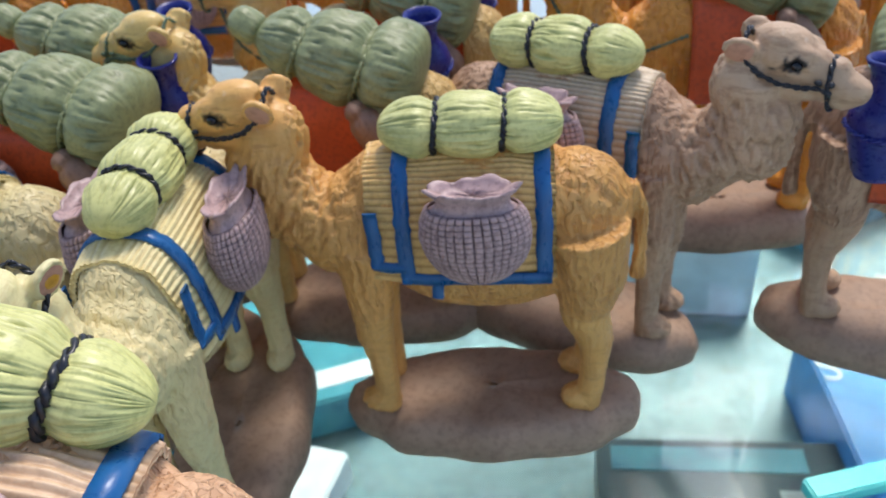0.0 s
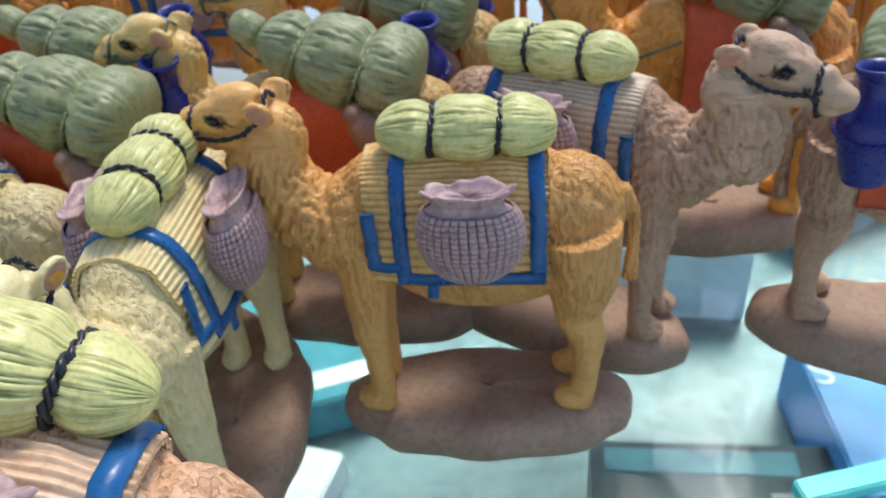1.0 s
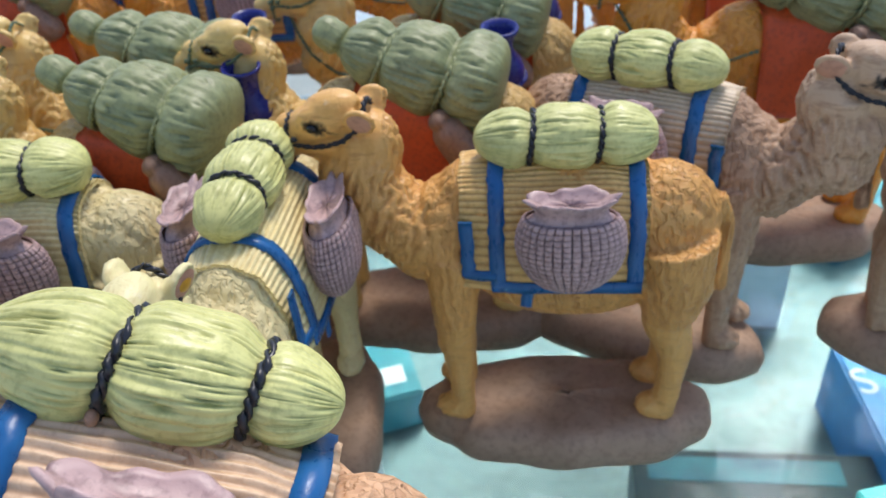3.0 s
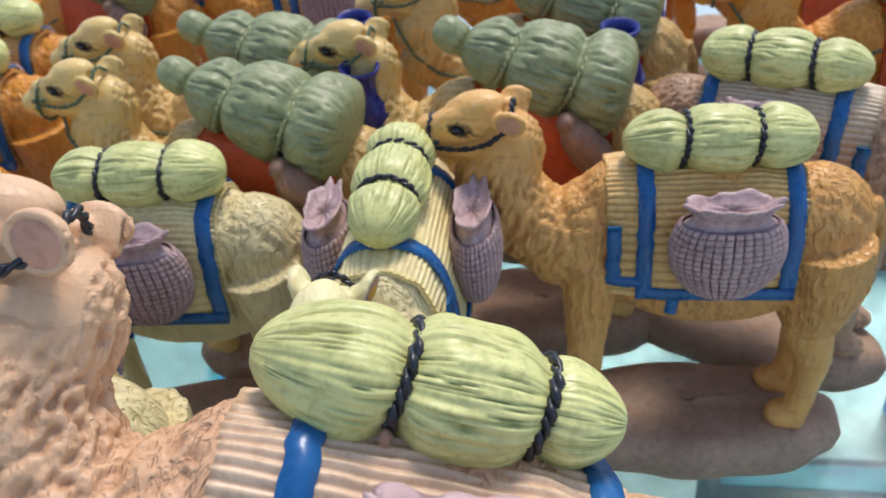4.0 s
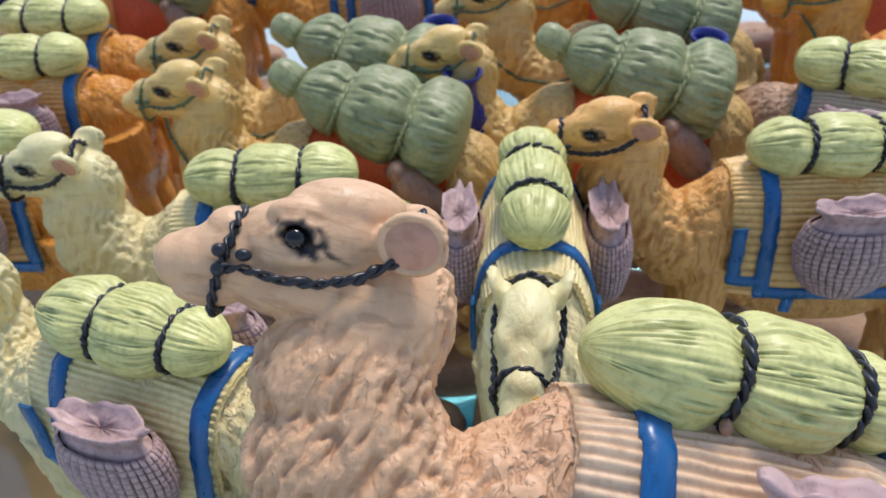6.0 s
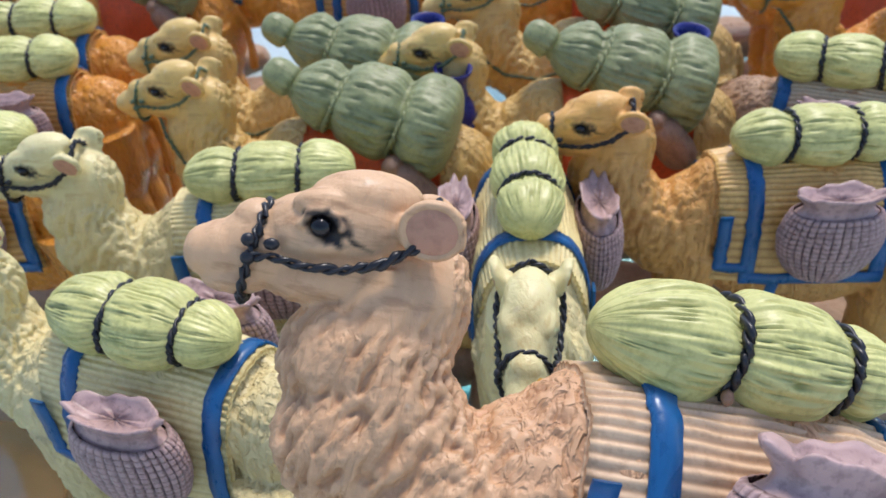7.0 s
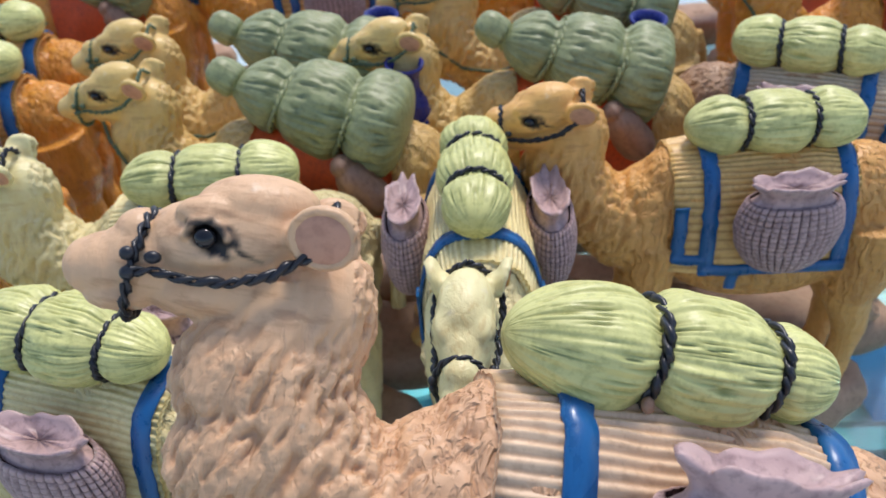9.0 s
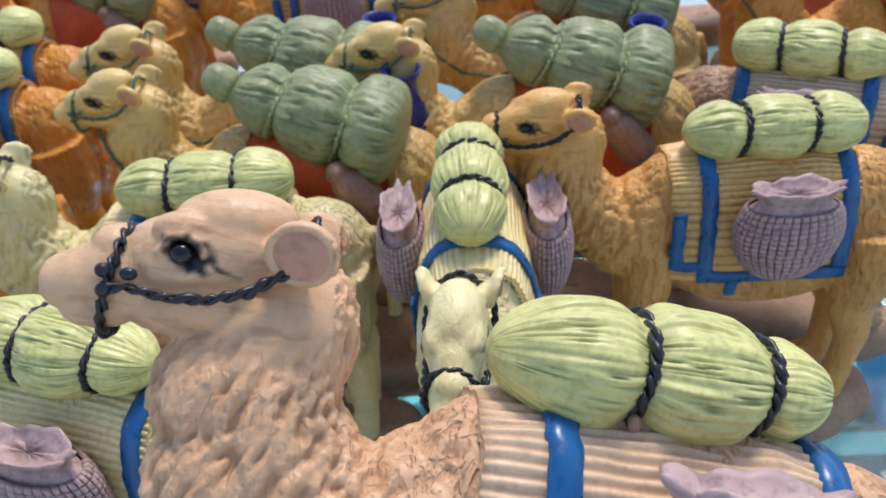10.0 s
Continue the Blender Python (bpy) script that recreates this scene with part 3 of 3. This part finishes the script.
CORD_B = [simple("cord", rope(ring(0, r, 0.003), 0.0009), SAGE) for r in (0.0128, 0.0155)]


def drape_mesh():
    verts = []
    nu, nv = 20, 60
    for i in range(nu):
        x = -0.022 + 0.048 * i / (nu - 1)
        for j in range(nv):
            a = -1 + 2 * j / (nv - 1)
            wob = noise.noise(Vector((x * 90, a * 5, 1.3)))
            y, z = arch(a, 0.0012 * wob)
            verts.append((x, y * 1.04, z - 0.006 * abs(a) ** 3 + 0.001 * wob))
    n = len(verts)
    faces = grid_faces(nu, nv, False)
    verts += [(x, y * 0.92, z - 0.0012) for x, y, z in verts]
    faces += [tuple(k + n for k in reversed(q)) for q in grid_faces(nu, nv, False)]
    edge = [i * nv for i in range(nu)] + [(nu - 1) * nv + j for j in range(1, nv)] + [i * nv + nv - 1 for i in reversed(range(nu - 1))] + [j for j in reversed(range(1, nv - 1))]
    for k, e in enumerate(edge):
        f = edge[(k + 1) % len(edge)]
        faces.append((e, f, f + n, e + n))
    return mesh_of("blanket", verts, faces, [RED], True, [0.0] * len(verts))


def lathe(name, prof, mat, nv=40):
    verts = [Vector((r * math.cos(2 * math.pi * j / nv), r * math.sin(2 * math.pi * j / nv), z)) for r, z in prof for j in range(nv)]
    f = grid_faces(len(prof), nv)
    f += [tuple(reversed(range(nv))), tuple(range((len(prof) - 1) * nv, len(prof) * nv))]
    return mesh_of(name, verts, f, [mat], True, [0.0] * len(verts))


VASE_ME = lathe("vase", [(0.0062, 0), (0.0072, 0.002), (0.0086, 0.008), (0.0102, 0.016), (0.0104, 0.0195), (0.0090, 0.0235), (0.0062, 0.027), (0.0052, 0.030), (0.0056, 0.034), (0.0070, 0.0365), (0.0073, 0.0378), (0.0064, 0.0380), (0.0050, 0.035), (0.0044, 0.030), (0.002, 0.029)], VASE)
VASE_CORD = simple("cord", rope([Vector((0.0106 * math.cos(2 * math.pi * k / 30), 0.0106 * math.sin(2 * math.pi * k / 30), 0.0165 + 0.001 * math.cos(4 * math.pi * k / 30))) for k in range(31)], 0.0008), VASE)
BAG = bundle_mesh(0.026, 0.0068, LEATHER, (-0.008,), 3.2, -0.4, 30, 40)
DRAPE = drape_mesh()
LEAD = simple("lead_rope", rope([(-0.0795, 0.004, 0.1035), (-0.0745, -0.005, 0.097), (-0.0690, -0.0085, 0.088), (-0.0580, -0.0125, 0.0805), (-0.0430, -0.0155, 0.079), (-0.0240, -0.0185, 0.087)], 0.00062), GREEN_CORD)


def sage_camel(coat, m, label):
    """A standing camel figurine with a big sage-green load, orange blanket, bag and blue vase."""
    top = tagged(new("camel_figurine"), label, "figurine", "camel figurines on the counter")
    part("body", body_for(coat), top)
    part("rock_base", BASE, top).location = (0, 0, -0.0190)
    load = part("sage_load", BUNDLE_B, top, "sage-green tied straw load")
    load.matrix_basis = pose(0.003, -0.002, 0.1045, 0, 15, -9)
    for x, c in zip((-0.013, 0.011), CORD_B):
        part("cord", c, load, "sage-green plaited cord").location = (x, 0, 0)
    part("tassel", TASSEL, load).matrix_basis = pose(-0.034, 0, 0.002, 0, 20, 0)
    part("blanket", DRAPE, top, "orange-red saddle blanket")
    for s in (-1, 1):
        part("bag", BAG, top, "brown hanging bag").matrix_basis = pose(0.016, 0.0225 * s, 0.086, 0, 55, 0)
    vase = part("vase", VASE_ME, top, "cobalt blue vase")
    vase.matrix_basis = pose(0.027, 0.0255, 0.0715, 6, 4, 0)
    part("cord", VASE_CORD, vase)
    part("halter", HALTER_GREEN, top, "green twisted halter")
    part("lead_rope", LEAD, top, "green twisted lead rope")
    top.matrix_basis = m
    return top


def stand(x, y, yaw, z=0.0):
    return pose(x, y, z, 0, 0, yaw)


# ---- counter and surroundings ----
def box_mesh(name, size, mat, bevel=0.001):
    bm = bmesh.new()
    bmesh.ops.create_cube(bm, size=1)
    for v in bm.verts:
        v.co = Vector((v.co.x * size[0], v.co.y * size[1], v.co.z * size[2]))
    if bevel:
        bmesh.ops.bevel(bm, geom=bm.edges[:], offset=bevel, segments=2, affect="EDGES")
    me = bpy.data.meshes.new(name)
    bm.to_mesh(me)
    bm.free()
    me.materials.append(mat)
    return me


def setting(name, size, at, mat, label, category, bevel=0.001):
    ob = new(name, box_mesh(name, size, mat, bevel))
    ob.location = at
    return tagged(ob, label, category, kind="structure")


GLASS = material("counter_glass", (0.80, 0.95, 0.93), 0.03)
GLASS.node_tree.nodes["Principled BSDF"].inputs["Transmission Weight"].default_value = 1.0
WHITE = painted("pale_teal_shelf_paint", (0.17, 0.27, 0.29), (0.07, 0.13, 0.15), 0.4, grain=30)
CYAN = material("cyan_edge_strip", (0.05, 0.65, 0.68), 0.25)
CARD_BLUE = painted("blue_card_print", (0.02, 0.30, 0.72), (0.01, 0.2, 0.5), 0.35)
CARD_DARK = painted("dark_box_print", (0.03, 0.07, 0.09), (0.01, 0.03, 0.04), 0.3)
CARD_TEAL = painted("teal_box_print", (0.05, 0.28, 0.34), (0.10, 0.08, 0.20), 0.3, grain=25)
CARD_WHITE = painted("white_card_print", (0.75, 0.77, 0.80), (0.6, 0.62, 0.66), 0.4)
GREY = painted("grey_print", (0.40, 0.41, 0.40), (0.2, 0.2, 0.2), 0.4)
glass = setting("counter_top", (1.8, 1.3, 0.006), (0, 0.55, -0.0222), GLASS, "clear greenish glass counter top", "counter")
glass.visible_shadow = False
setting("shelf", (1.8, 1.3, 0.02), (0, 0.55, -0.31), WHITE, "pale teal shelf under the glass", "shelf")
GROUND = painted("pale_floor_paint", (0.66, 0.62, 0.57), (0.45, 0.43, 0.40), 0.5, grain=4)
setting("ground", (60, 60, 0.1), (0, 10, -0.95), GROUND, "pale sunlit paved ground", "ground", 0)
WOOD = painted("dark_cabinet_wood", (0.16, 0.09, 0.05), (0.07, 0.035, 0.02), 0.45, grain=18, stretch=(1, 1, 8))
setting("counter_cabinet", (1.78, 1.28, 0.575), (0, 0.55, -0.6105), WOOD, "dark wooden cabinet base of the counter", "cabinet", 0.004)
for px in (-0.88, 0.88):
    for py in (-0.08, 1.18):
        setting("post", (0.03, 0.03, 0.273), (px, py, -0.1625), WOOD, "dark wooden corner post of the counter", "post")
edge = setting("shelf_edge", (0.66, 0.012, 0.008), (0.545, 0.286, -0.11), CYAN, "bright cyan edge strip of a glass shelf", "shelf")
edge.rotation_euler = (0, 0, radians(3))


def packet(size, at, turn, mat, label, marks=()):
    """A printed box on the lower shelf; marks are raised printed shapes on its top: x, y, width, depth, material."""
    ob = tagged(new("packet", box_mesh("packet", size, mat, 0.002)), label, "box")
    ob.matrix_basis = pose(at[0], at[1], -0.30 + size[2] / 2, 0, 0, turn)
    for x, y, w, d, mm in marks:
        p = part("print", box_mesh("print", (w, d, 0.0006), mm, 0.0001), ob)
        p.location = (x, y, size[2] / 2 + 0.0004)
    return ob


def letters(text, size, parent, at, turn, mat):
    cu = bpy.data.curves.new("lettering", "FONT")
    cu.body, cu.size, cu.extrude = text, size, 0.0002
    ob = new("raw", cu)
    me = bpy.data.meshes.new_from_object(ob.evaluated_get(bpy.context.evaluated_depsgraph_get()))
    bpy.data.objects.remove(ob)
    me.materials.append(mat)
    part("lettering", me, parent).matrix_basis = pose(*at, 0, 0, turn)


gadget = packet((0.17, 0.12, 0.05), (0.235, 0.352), -14, CARD_DARK, "dark teal printed gadget box under the glass", [(0.055, -0.012, 0.045, 0.06, GREY), (-0.01, 0.042, 0.13, 0.02, CARD_TEAL), (0.055, -0.012, 0.02, 0.02, CARD_WHITE)])
letters("NG", 0.022, gadget, (-0.035, -0.02, 0.0256), 12, CARD_WHITE)
blue = packet((0.09, 0.15, 0.07), (0.372, 0.400), -10, CARD_BLUE, "bright blue printed box under the glass")
letters("S", 0.035, blue, (-0.042, 0.02, 0.0356), 10, CARD_WHITE)
packet((0.22, 0.15, 0.04), (-0.095, 0.585), 8, CARD_TEAL, "teal and purple printed box under the glass", [(0.0, 0.03, 0.2, 0.025, CARD_BLUE), (0, -0.05, 0.2, 0.02, CARD_WHITE)])
packet((0.12, 0.08, 0.03), (-0.085, 0.462), -25, CARD_WHITE, "white card box with a blue arrow print", [(0.0, 0.0, 0.012, 0.05, CARD_BLUE), (0, -0.015, 0.04, 0.012, CARD_BLUE)])
packet((0.14, 0.10, 0.08), (0.302, 0.64), -18, CARD_WHITE, "white and blue printed box under the glass", [(0.02, 0.0, 0.09, 0.06, CARD_BLUE)])
packet((0.13, 0.09, 0.03), (0.50, 0.50), -30, GREY, "grey printed box under the glass", [(0.02, 0.0, 0.05, 0.05, CARD_DARK)])

# made-up brown box, added so the glass at far left looks darker
FILLER = painted("brown_filler_board", (0.30, 0.15, 0.06), (0.16, 0.07, 0.03), 0.6)
packet((0.34, 0.40, 0.10), (-0.45, 0.42), 5, FILLER, "large brown filler box added under the glass", [(0.0, 0.0, 0.05, 0.40, GREY)])
packet((0.16, 0.11, 0.05), (0.50, 0.72), 20, CARD_TEAL, "teal printed box under the glass", [(0.0, 0.02, 0.12, 0.02, CARD_WHITE)])

# ---- figurines, front to back ----
TAN_POSE = pose(-0.0475, 0.1090, 0.0515, -30.0, 17.8, -10.5)
tan = straw_camel("tan", TAN_POSE, "tan resin camel figurine with straw roll, tilted on an added wedge", True)


def wedge_mesh():
    """An added support block whose top carries the tilted figurine's base."""
    bm = bmesh.new()
    verts = []
    for x, y in ((-0.05, -0.02), (0.056, -0.02), (0.056, 0.02), (-0.05, 0.02)):
        p = TAN_POSE @ Vector((x, y, -0.0189))
        verts.append((bm.verts.new((p.x, p.y, -0.0191)), bm.verts.new(p)))
    bm.faces.new([v[0] for v in reversed(verts)])
    bm.faces.new([v[1] for v in verts])
    for i in range(4):
        a, b = verts[i], verts[(i + 1) % 4]
        bm.faces.new((a[0], b[0], b[1], a[1]))
    bmesh.ops.bevel(bm, geom=bm.edges[:], offset=0.0008, segments=2, affect="EDGES")
    me = bpy.data.meshes.new("added_wedge")
    bm.to_mesh(me)
    bm.free()
    me.materials.append(CARD_WHITE)
    return me


tagged(new("added_wedge", wedge_mesh()), "plain white wedge block added to hold up the tan figurine", "stand")
ochre = straw_camel("ochre", stand(0.0755, 0.2695, -12), "ochre resin camel figurine with straw roll and baskets")
cream = straw_camel("cream", stand(-0.0185, 0.2715, 77), "pale yellow camel figurine with chipped paint facing out")
straw_camel("brown", stand(0.1135, 0.3135, 143), "brown resin camel figurine with straw roll and baskets")
copy_thing(cream, stand(-0.0935, 0.2960, -10))["label"] = "pale yellow camel figurine with straw roll and baskets"
straw_camel("cream", stand(-0.1225, 0.2310, -30), "pale yellow camel figurine beside the tan one", True)
sage = sage_camel("honey", stand(-0.0595, 0.3350, -15), "honey-coloured camel figurine with sage-green load and blue vase")
for x, y, a in ((-0.0585, 0.3830, -10), (0.0370, 0.3390, -14), (0.066, 0.396, -12)):
    copy_thing(sage, stand(x, y, a))
sage_camel("brown", stand(0.236, 0.270, 150), "brown camel figurine with sage-green load and blue vase")
amber = straw_camel("amber", stand(-0.198, 0.420, -10), "amber resin camel figurine with straw roll and baskets")
for x, y, a in ((-0.197, 0.467, -12), (-0.200, 0.350, -14)):
    copy_thing(amber, stand(x, y, a))
amber_sage = sage_camel("amber", stand(0.200, 0.362, -12), "amber camel figurine with sage-green load and blue vase")
for r in range(3):
    for c in range(7):
        x = -0.42 + 0.128 * c + 0.05 * (r % 2) + random.uniform(-0.01, 0.01)
        y = 0.500 + 0.075 * r - 0.2 * x + random.uniform(-0.006, 0.006)
        if abs(x - 0.035 - 0.02 * r) < 0.042:
            continue
        copy_thing(amber if (r + c) % 3 == 0 else amber_sage, stand(x, y, random.uniform(-22, -2)))

# ---- small wear ----
for thing, c, r in ((cream, on_head(0.0098, -0.0076, 0.0022), (0.0031, 0.0010, 0.0028)), (cream, on_head(-0.0165, -0.0022, 0.0004), (0.0013, 0.0011, 0.0009)), (tan, Vector((-0.0116, -0.0088, 0.1010)), (0.0010, 0.0010, 0.0013))):
    part("paint_chip", simple("paint_chip", ellipsoid(c, r, 8, 12, TURN), CHIP if thing == cream else LEATHER), thing, "bare patch where the paint is chipped")
